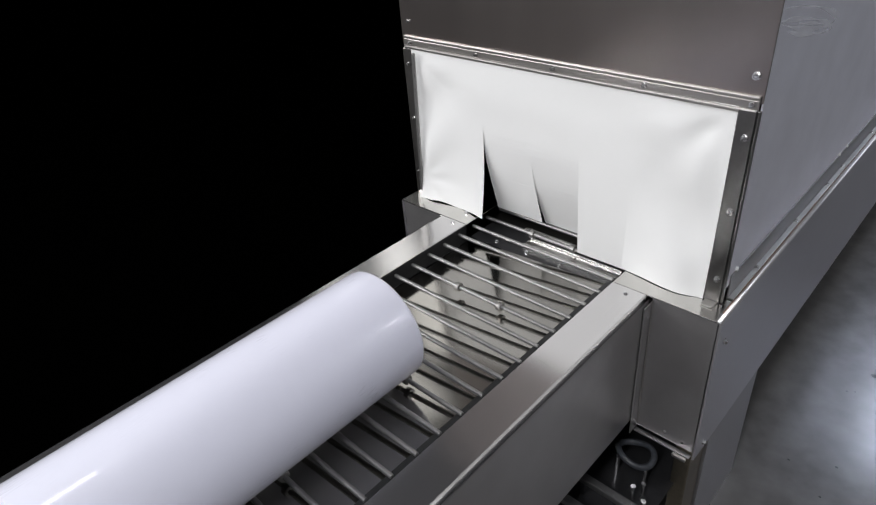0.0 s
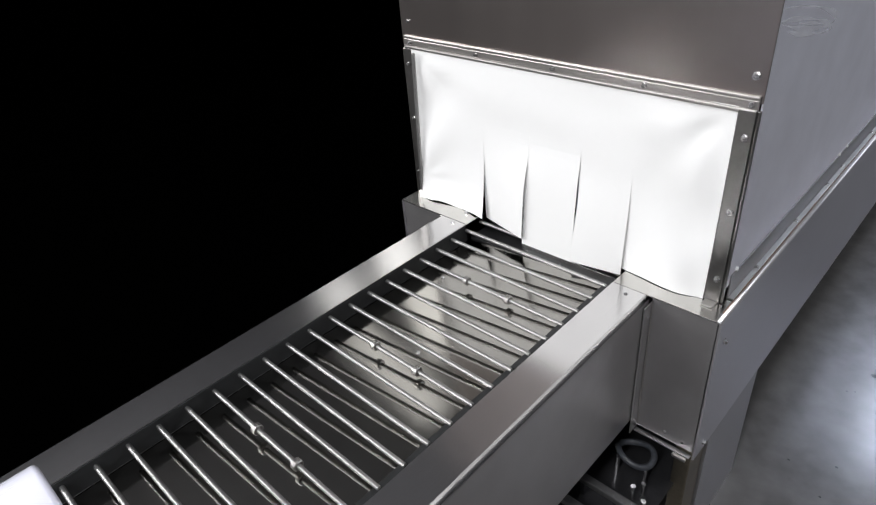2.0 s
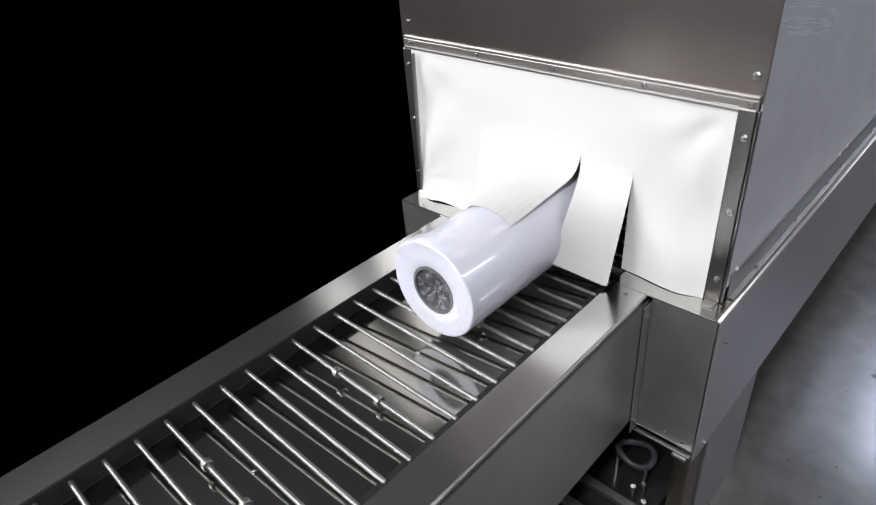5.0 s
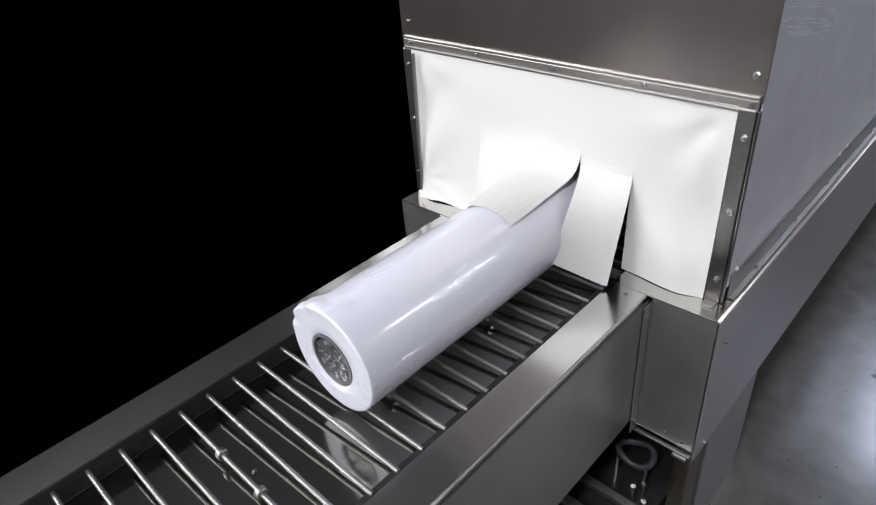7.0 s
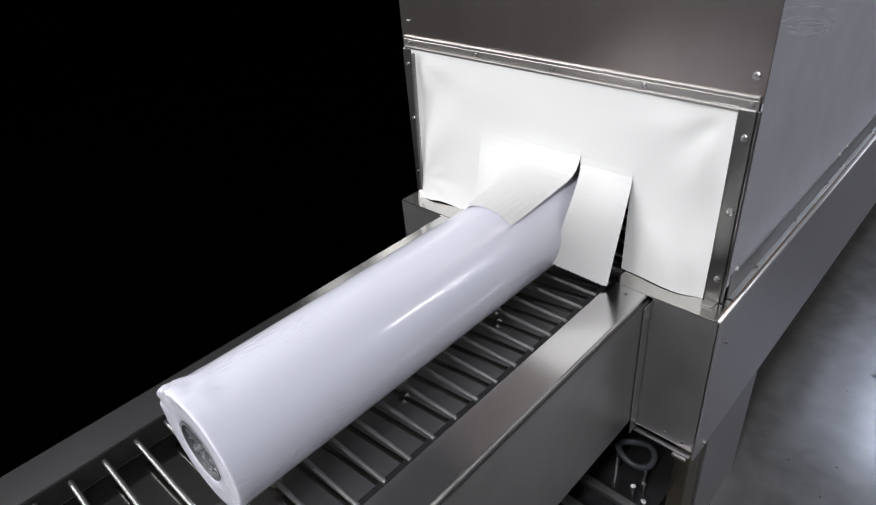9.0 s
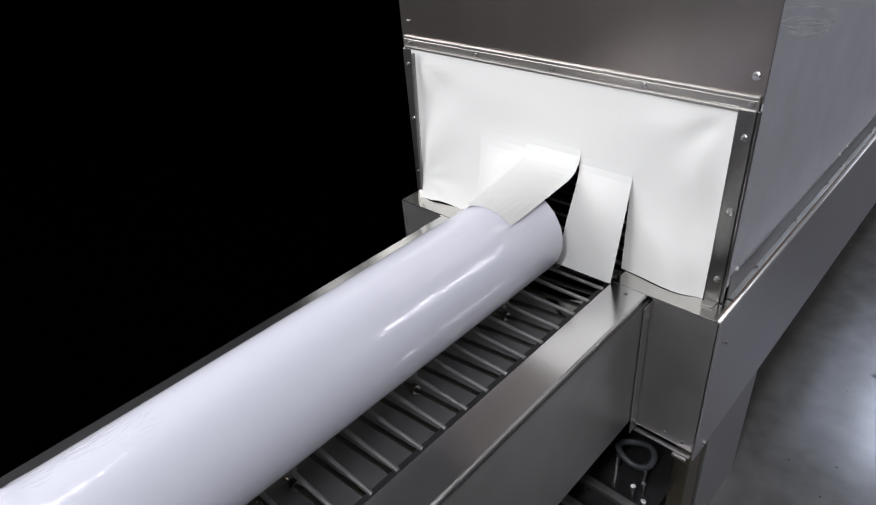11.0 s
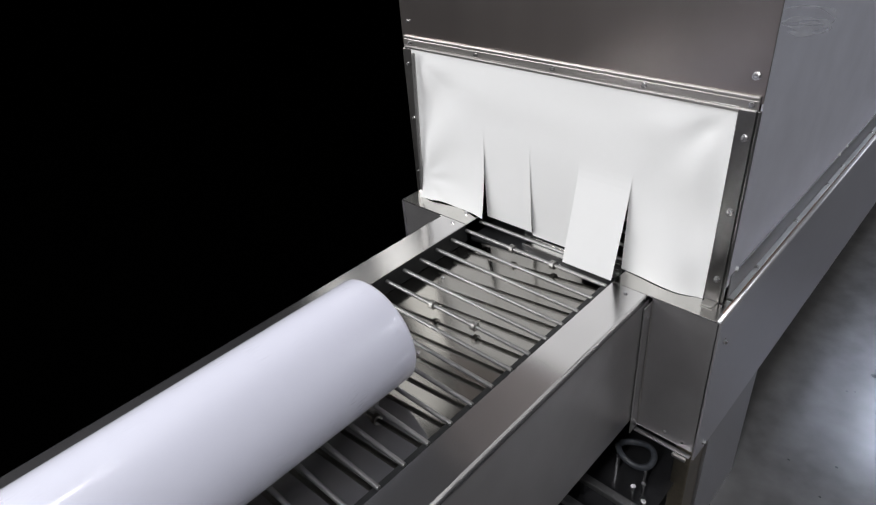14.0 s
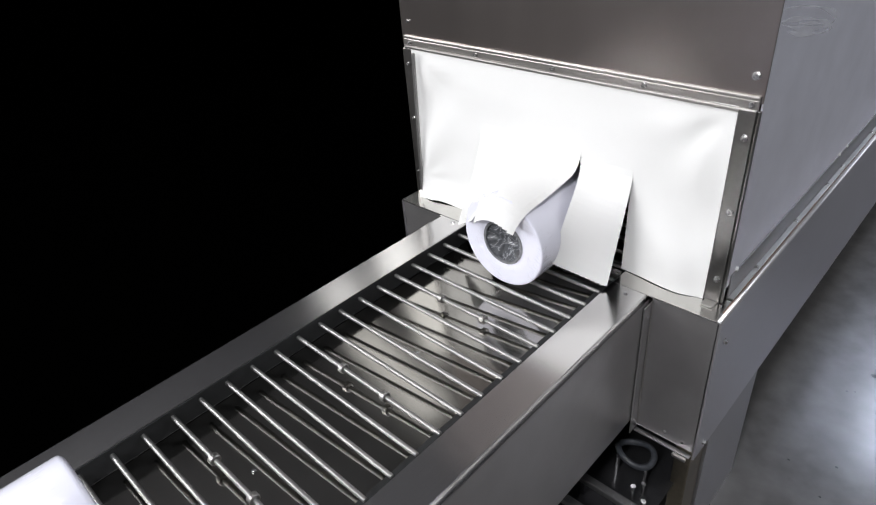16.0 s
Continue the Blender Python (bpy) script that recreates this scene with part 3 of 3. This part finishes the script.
def lifted(key, x, reach, clear=0.0045, root=0.16):
    """One line down a flap that a roll lifts: taut from its root to the roll's upper rim, reach metres out, as high there as the round of the roll. Gives its angle and the share of its length up to the rim."""
    n = ROWS * 2
    off = min(abs(SLIT["abc".index(key)] + x - ROLL_X), ROLL_R * 0.9)
    level = ZROD + 0.0042 + ROLL_R + math.sqrt(ROLL_R ** 2 - off ** 2) + clear - HINGE[key]
    low, high, share = 0.0, 95.0, 1.0
    for _ in range(26):
        mid = (low + high) / 2
        line = edge_line(key, x, mid, mid, 2, 0.0, root)
        k = next((i for i, p in enumerate(line) if p.y <= -reach), 0)
        if k:
            f = (-reach - line[k - 1].y) / (line[k].y - line[k - 1].y)
            z, share = line[k - 1].z + f * (line[k].z - line[k - 1].z), (k - 1 + f) / n
        else:
            z, share = line[n].z, 1.0
        low, high = (mid, high) if z < level else (low, mid)
    return mid, share


def drape(key, reach, tip, tuck=0.0, tuck_r=0.0):
    """The poses of a flap that lies over the round of a roll, its free corners drawn in by tuck."""
    far = smooth_step((reach - 0.09) / 0.12)
    root, fold = 0.16 + 0.2 * far, 0.75 - 0.29 * smooth_step((reach - 0.03) / 0.09)
    fits = [lifted(key, WIDTH[key] * c / COLS, reach, 0.0045, root) for c in range(COLS + 1)]
    hold = sum(f[1] for f in fits) / len(fits) + 0.055
    most = max(f[0] for f in fits) * (0.84 + 0.16 * smooth_step((reach - 0.04) / 0.06))
    lines = []
    for c, (mid, share) in enumerate(fits):
        u = c / COLS
        line = edge_line(key, WIDTH[key] * u, most + (mid - most) * far, tip, hold, 0.0, root, fold)
        for i, p in enumerate(line):
            p.x += (tuck * (1 - u) + tuck_r * u) * smooth_step((i / (ROWS * 2) - hold + 0.3) / 0.5)
        lines.append(line)
    return pieces(lines)


def taut(key, mid, push, mid_r, push_r, bulge=0.0, tip=None):
    """The poses of a flap pulled nearly straight from its root, its two edges at their own angles and drawn sideways by push; the first edge may bulge round the roll and hang at tip degrees below it."""
    n = ROWS * 2
    sides = []
    for x, angle, end, slide, out in ((0.0, mid, mid if tip is None else tip, push, bulge), (WIDTH[key], mid_r, mid_r, push_r, 0.0)):
        line = edge_line(key, x, angle * 1.06, end * 1.06, 0.58, 0.0, 0.16, 0.6)
        for i, p in enumerate(line):
            p.x += slide * i / n + out * math.sin(math.pi * i / n)
        sides.append(line)
    return pieces([[p.lerp(q, c / COLS) for p, q in zip(*sides)] for c in range(COLS + 1)])


def shoulder(key, mid, push, reach, tip, tuck=0.0):
    """The poses of a flap beside the roll: its first edge hangs down by the roll's flank, the other lies up on the roll."""
    root = 0.16 + 0.2 * smooth_step((reach - 0.09) / 0.12)
    lift, share = lifted(key, WIDTH[key], reach, 0.0015, root)
    a = edge_line(key, 0.0, mid, mid, 2, push, root)
    b = edge_line(key, WIDTH[key], lift, tip, share + 0.07, 0.0, root)
    for i, p in enumerate(b):
        p.x += tuck * smooth_step((i / (ROWS * 2) - share + 0.3) / 0.5) + 0.012 * smooth_step(i / (ROWS * 2) / 0.2)
        p.z -= 0.008 * smooth_step(i / (ROWS * 2) / 0.15)
    return pieces([[p.lerp(q, smooth_step(c / COLS) * 0.4 + 0.6 * c / COLS) for p, q in zip(a, b)] for c in range(COLS + 1)])


# ---------------------------------------------------------------- rods
LOOP_A, LOOP_R, COUNT = -1.35, 0.09, 100
LOOP = COUNT * U
STRAIGHT = (LOOP - 2 * math.pi * LOOP_R) / 2
LOOP_B = LOOP_A + STRAIGHT


def rod_pose(s):
    """The pose of a rod that has gone s metres round the loop, from the far end of the upper run."""
    s %= LOOP
    if s < STRAIGHT:
        return pose(0, LOOP_B - s, ZROD)
    s -= STRAIGHT
    arc = math.pi * LOOP_R
    if s < arc:
        a = s / LOOP_R
        return pose(0, LOOP_A - LOOP_R * math.sin(a), ZROD - LOOP_R + LOOP_R * math.cos(a), math.degrees(a))
    s -= arc
    if s < STRAIGHT:
        return pose(0, LOOP_A + s, ZROD - 2 * LOOP_R, 180)
    a = (s - STRAIGHT) / LOOP_R
    return pose(0, LOOP_B + LOOP_R * math.sin(a), ZROD - LOOP_R - LOOP_R * math.cos(a), 180 + math.degrees(a))


belt = thing("rod_conveyor_belt", "moving belt of shiny chromed rods with small collars", "conveyor belt")
def lathe(stops, seg):
    """A closed bar along x from stops of x and radius."""
    bm = bmesh.new()
    rings = []
    for x, r in stops:
        rings.append([bm.verts.new((x, r * math.cos(2 * math.pi * k / seg), r * math.sin(2 * math.pi * k / seg))) for k in range(seg)])
    for p, q in zip(rings, rings[1:]):
        for k in range(seg):
            bm.faces.new((p[k], p[(k + 1) % seg], q[(k + 1) % seg], q[k]))
    bm.faces.new(rings[0])
    bm.faces.new(rings[-1][::-1])
    return bm


first = part("rod", lathe([(-0.1897, 0.0026), (-0.1888, 0.0038), (-0.1878, 0.0042), (-0.1868, 0.0042), (0.1773, 0.0042), (0.1783, 0.0042), (0.1793, 0.0038), (0.1802, 0.0026)], 20), ROD, belt, smooth=True)
bm = bmesh.new()
cyl(bm, (-0.0055, 0, 0), (-0.0045, 0, 0), 0.0082, 20, 0.0092)
cyl(bm, (-0.0045, 0, 0), (0.0045, 0, 0), 0.0092, 20)
cyl(bm, (0.0045, 0, 0), (0.0055, 0, 0), 0.0092, 20, 0.0082)
cyl(bm, (0, 0, 0.008), (0, 0, 0.0112), 0.0022, 8)
collar = part("collar", bm, COLLAR, first)
rods = []
for i in range(COUNT):
    rod = first if i == 0 else new("rod", first.data)
    rod.parent = belt
    rods.append(rod)
    if i % 5 == 0:
        for x in (-0.0545, 0.053):
            c = collar if (i == 0 and x < 0) else new("collar", collar.data)
            c.parent = rod
            c.location = (x, 0, 0)

# ---------------------------------------------------------------- rolls
ROLL_L = 0.958
CORE_R = 0.047


def film_roll(radius, seed):
    """A white roll under shrink film: rounded ends, gathered film round the leading rim, a hollow core under film."""
    roll = thing("film_roll", "white film roll shrink-wrapped in clear glossy plastic", "film roll", "wrapped rolls on the belt")
    bm = bmesh.new()
    SEG = 96
    prof = [(CORE_R, 0.002), (radius * 0.55, 0.0), (radius * 0.72, 0.0), (radius * 0.86, 0.0005)]
    for k in range(6):
        a = k * math.pi / 10
        prof.append((radius - 0.0035 + 0.0035 * math.sin(a), 0.0035 - 0.0035 * math.cos(a)))
    y = 0.012
    while y < 0.10:
        prof.append((radius, y))
        y += 0.006
    while y < ROLL_L - 0.02:
        prof.append((radius, y))
        y += 0.02
    for k in range(6):
        a = k * math.pi / 10
        prof.append((radius - 0.008 + 0.008 * math.cos(a), ROLL_L - 0.008 + 0.008 * math.sin(a)))
    prof += [(radius * 0.7, ROLL_L), (CORE_R, ROLL_L)]
    rings = []
    for r, yy in prof:
        ring = []
        for i in range(SEG):
            a = 2 * math.pi * i / SEG
            # gathered film bulges on the upper rim of the leading end, faint ripples elsewhere
            up = max(0.0, math.cos(a - math.radians(118))) ** 3
            near = math.exp(-((yy - 0.012) / 0.03) ** 2) * smooth_step((r - radius * 0.8) / (radius * 0.2))
            lump = noise.noise(Vector((math.cos(a) * 5, math.sin(a) * 5, yy * 40 + seed)))
            rr = r + near * up * (0.004 + 0.008 * lump)
            dy = -near * up * (0.004 + 0.008 * lump)
            ring.append(bm.verts.new((rr * math.cos(a), yy + dy, rr * math.sin(a))))
        rings.append(ring)
    for p, q in zip(rings, rings[1:]):
        for i in range(SEG):
            bm.faces.new((p[i], p[(i + 1) % SEG], q[(i + 1) % SEG], q[i]))
    part("wrapped_body", bm, FILM, roll, smooth=True)
    # core tube and the film across it, at both ends
    bm = bmesh.new()
    for i in range(48):
        a0, a1 = 2 * math.pi * i / 48, 2 * math.pi * (i + 1) / 48
        quad = []
        for rr, yy in ((CORE_R + 0.0004, 0.0005), (CORE_R - 0.005, 0.0005), (CORE_R - 0.005, ROLL_L - 0.0005), (CORE_R + 0.0004, ROLL_L - 0.0005)):
            quad.append((bm.verts.new((rr * math.cos(a0), yy, rr * math.sin(a0))), bm.verts.new((rr * math.cos(a1), yy, rr * math.sin(a1)))))
        for k in range(3):
            bm.faces.new((quad[k][0], quad[k][1], quad[k + 1][1], quad[k + 1][0]))
    part("core_tube", bm, CORE, roll, "grey hollow core")
    for y0, s in ((0.004, 1), (ROLL_L - 0.004, -1)):
        bm = bmesh.new()
        mid = bm.verts.new((0, y0 + s * 0.006, 0))
        rings = []
        for r in (0.012, 0.024, CORE_R - 0.0052):
            ring = []
            for i in range(40):
                a = 2 * math.pi * i / 40
                ripple = 0.003 * math.sin(7 * a + seed) * (1 - abs(2 * r / CORE_R - 1)) + 0.0015 * math.sin(13 * a)
                ring.append(bm.verts.new((r * math.cos(a), y0 + s * (0.006 * (1 - r / CORE_R) + ripple), r * math.sin(a))))
            rings.append(ring)
        for i in range(40):
            bm.faces.new((mid, rings[0][i], rings[0][(i + 1) % 40]))
            for p, q in zip(rings, rings[1:]):
                bm.faces.new((p[i], p[(i + 1) % 40], q[(i + 1) % 40], q[i]))
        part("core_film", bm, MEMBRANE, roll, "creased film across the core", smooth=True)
    return roll


# each roll: radius, place across the belt, and the way of its leading end: seconds, metres
ROLLS = [
    (0.0965, 0.010, [(0, -1.388), (0.5, -1.522), (1, -1.648), (1.5, -1.77), (2, -1.886), (2.5, -2.0), (4, -2.38), (6, -2.9), (8, -3.3), (10, -3.42), (13, -3.45), (CLIP, -3.45)]),
    (0.0945, 0.013, [(0, 0.29), (1.7, 0.104), (2.05, 0.058), (2.4, -0.006), (2.77, -0.06), (3.5, -0.146), (5, -0.317), (7, -0.545), (9, -0.772), (10, -0.888), (11, -1.005), (12, -1.133), (13, -1.266), (13.6, -1.346), (14, -1.406), (14.4, -1.478), (14.6, -1.528), (15, -1.632), (15.5, -1.752), (CLIP, -1.86)]),
    (0.0945, 0.013, [(0, 1.74), (8, 0.826), (14.43, 0.104), (14.78, 0.058), (15.13, -0.006), (15.5, -0.06), (CLIP, -0.119)]),
]
rolls = [film_roll(r, 3.1 * k) for k, (r, x, rows) in enumerate(ROLLS)]

# how the flaps swing: seconds, swing of the upper part, of the free end, share of length between; the same for the other edge, and how far both slide
REST_A = ("shoulder", 15, 0.0, 0.3, 86, 0.006)
REST_B = ("drape", 0.3, 92)
REST_C = ("taut", 58, 0.026, 23, 0.012, 0.02, 13)
SWING = {
    "a": [(0, -11, -16, .5), (.2, -13, -18, .5), (.4, -13, -16, .5), (.6, -5, -6, .5), (.8, -2, -4, .5), (1, -7, -10, .5), (1.2, -14, -18, .5), (1.4, -17, -22, .5), (1.6, -18, -22, .5), (1.8, -8, -10, .5), (2, 0, -1, .5, 14, 4), (2.2, "taut", 12, 0.003, 25, 0.01), (2.4, "taut", 19, 0.005, 37.5, 0.013), (2.6, "taut", 22, 0.002, 41.5, -0.012), (2.8, "taut", 24, 0.001, 42.5, -0.018), (3, "taut", 23, -0.011, 44, -0.026), (3.2, "shoulder", 27, -.012, .172, 22, .002), (3.35, "shoulder", 21, -.01, .19, 42, .004), (3.5, *REST_A), (7, *REST_A), (10.9, *REST_A), (11.1, 4, 4, .5, 20, 20), (11.3, -8, -14, .5), (11.5, -7, -12, .5), (11.7, -8, -14, .5), (11.9, -9, -14, .5), (12.1, -2, -4, .5), (12.3, -3, -5, .5), (12.5, -6, -9, .5), (12.7, -8, -11, .5), (12.9, -7, -9, .5), (13.1, -2, -3, .5), (13.3, -3, -4, .5), (13.5, -5, -6, .5), (13.7, -8, -11, .5), (13.9, -6, -8, .5), (14.1, 0, 1, .5), (14.3, -2, -2, .5), (14.5, -3, -3, .5), (14.73, 0, -1, .5, 14, 4), (14.93, "taut", 12, 0.003, 25, 0.01), (15.13, "taut", 19, 0.005, 37.5, 0.013), (15.33, "taut", 22, 0.002, 41.5, -0.012), (15.53, "taut", 24, 0.001, 42.5, -0.018), (15.73, "taut", 23, -0.011, 44, -0.026), (15.93, "shoulder", 27, -.012, .172, 22, .002), (16, "shoulder", 25, -.012, .18, 30, .004)],
    "b": [(0, -13, -23, .5), (.2, -14, -26, .5), (.4, -26, -55, .4), (.6, -30, -58, .4), (.8, -14, -22, .5), (1, -8, -12, .5), (1.2, -8, -12, .5), (1.4, -4, -5, .5), (1.6, -7, -9, .5), (1.8, -4, -6, .5), (2, "drape", .006, 4), (2.2, "drape", 0.031, 11, 0, -.01), (2.4, "drape", 0.067, 6, .012, -.012), (2.6, "drape", 0.096, 6, .018, -.01), (2.8, "drape", 0.126, 6, .022, -.01), (3, "drape", 0.148, 8, .048, -.006), (3.2, "drape", 0.174, 19, .03, -.008), (3.35, "drape", 0.191, 36, .022, -.006), (3.5, "drape", 0.211, 58, .01), (3.75, "drape", .235, 76), (4, *REST_B), (7, *REST_B), (11, *REST_B), (11.3, 66, 74, .5), (11.5, 60, 76, .5), (11.7, 30, 34, .5), (11.9, -10, -18, .5), (12.1, -28, -52, .4), (12.3, -14, -22, .5), (12.5, 4, 4, .5), (12.7, 9, 11, .5), (12.9, 0, 0, .5), (13.1, -12, -22, .5), (13.3, -19, -34, .4), (13.5, -17, -30, .45), (13.7, -13, -22, .5), (13.9, -4, -6, .5), (14.1, -6, -8, .5), (14.3, -11, -15, .5), (14.5, -6, -8, .5), (14.7, "drape", .006, 4), (14.93, "drape", 0.031, 11, 0, -.01), (15.13, "drape", 0.067, 6, .012, -.012), (15.33, "drape", 0.096, 6, .018, -.01), (15.53, "drape", 0.126, 6, .022, -.01), (15.73, "drape", 0.148, 8, .048, -.006), (15.93, "drape", 0.174, 19, .03, -.008), (16, "drape", 0.182, 26, .028, -.008)],
    "c": [(0, -2, -3, .5), (.2, 0, 0, .5), (.6, 1, 1, .5), (.8, 4, 5, .5), (1, 13, 15, .5), (1.2, 20, 22, .5), (1.4, 16, 18, .5), (1.6, 20, 22, .5), (1.8, 12, 13, .5), (2, 10, 10, .5, 4, 4, .008),
          (2.2, "taut", 22, 0.008, 20, 0.01), (2.4, "taut", 30, 0.008, 24, 0.014, 0.006, 26), (2.5, "taut", 37, 0.009, 26, 0.015, 0.009, 22.5), (2.6, "taut", 44, 0.016, 28, 0.016, 0.02, 19), (2.7, "taut", 47, 0.0195, 27.5, 0.0155, 0.022, 17.75), (2.8, "taut", 50, 0.023, 27, 0.015, 0.024, 16.5), (2.9, "taut", 53, 0.0265, 26.5, 0.0145, 0.026, 15.25), (3, "taut", 56, 0.024, 26, 0.014, 0.02, 14), (3.5, *REST_C), (7, *REST_C), (10.9, *REST_C), (11.1, 4, 2, .5), (11.3, -14, -26, .5), (11.5, -7, -12, .5), (11.7, -14, -24, .5), (11.9, -1, -2, .5), (12.1, 5, 6, .5), (12.3, -10, -20, .5), (12.5, -5, -7, .5), (12.7, -8, -12, .5), (12.9, 0, 0, .5), (13.1, 4, 5, .5), (13.3, 10, 11, .5), (13.5, 14, 16, .5), (13.7, 7, 8, .5), (13.9, 11, 12, .5), (14.1, 16, 18, .5), (14.3, 20, 22, .5), (14.5, 20, 22, .5), (14.7, 10, 10, .5, 6, 6, .006),
          (14.93, "taut", 22, 0.008, 20, 0.01), (15.13, "taut", 30, 0.008, 24, 0.014, 0.006, 26), (15.23, "taut", 37, 0.009, 26, 0.015, 0.009, 22.5), (15.33, "taut", 44, 0.016, 28, 0.016, 0.02, 19), (15.43, "taut", 47, 0.0195, 27.5, 0.0155, 0.022, 17.75), (15.53, "taut", 50, 0.023, 27, 0.015, 0.024, 16.5), (15.63, "taut", 53, 0.0265, 26.5, 0.0145, 0.026, 15.25), (15.73, "taut", 56, 0.024, 26, 0.014, 0.02, 14), (16, *REST_C)],
}


def motions():
    times = [0.5 * i for i in range(33)]
    start = LOOP_B + 3.56 * U
    for i, rod in enumerate(rods):
        walk(rod, [(t, rod_pose(start + i * U + SPEED * t)) for t in times])
    for roll, (r, x, rows) in zip(rolls, ROLLS):
        walk(roll, [(t, pose(x, y, ZROD + 0.0042 + r)) for t, y in rows])
    for key, rows in SWING.items():
        bends = [(t, {"drape": drape, "shoulder": shoulder, "taut": taut}[shape[0]](key, *shape[1:]) if isinstance(shape[0], str) else bend(key, *shape)) for t, *shape in rows]
        for i, patch in enumerate(flaps[key]):
            walk(patch, [(t, poses[i]) for t, poses in bends])


motions()
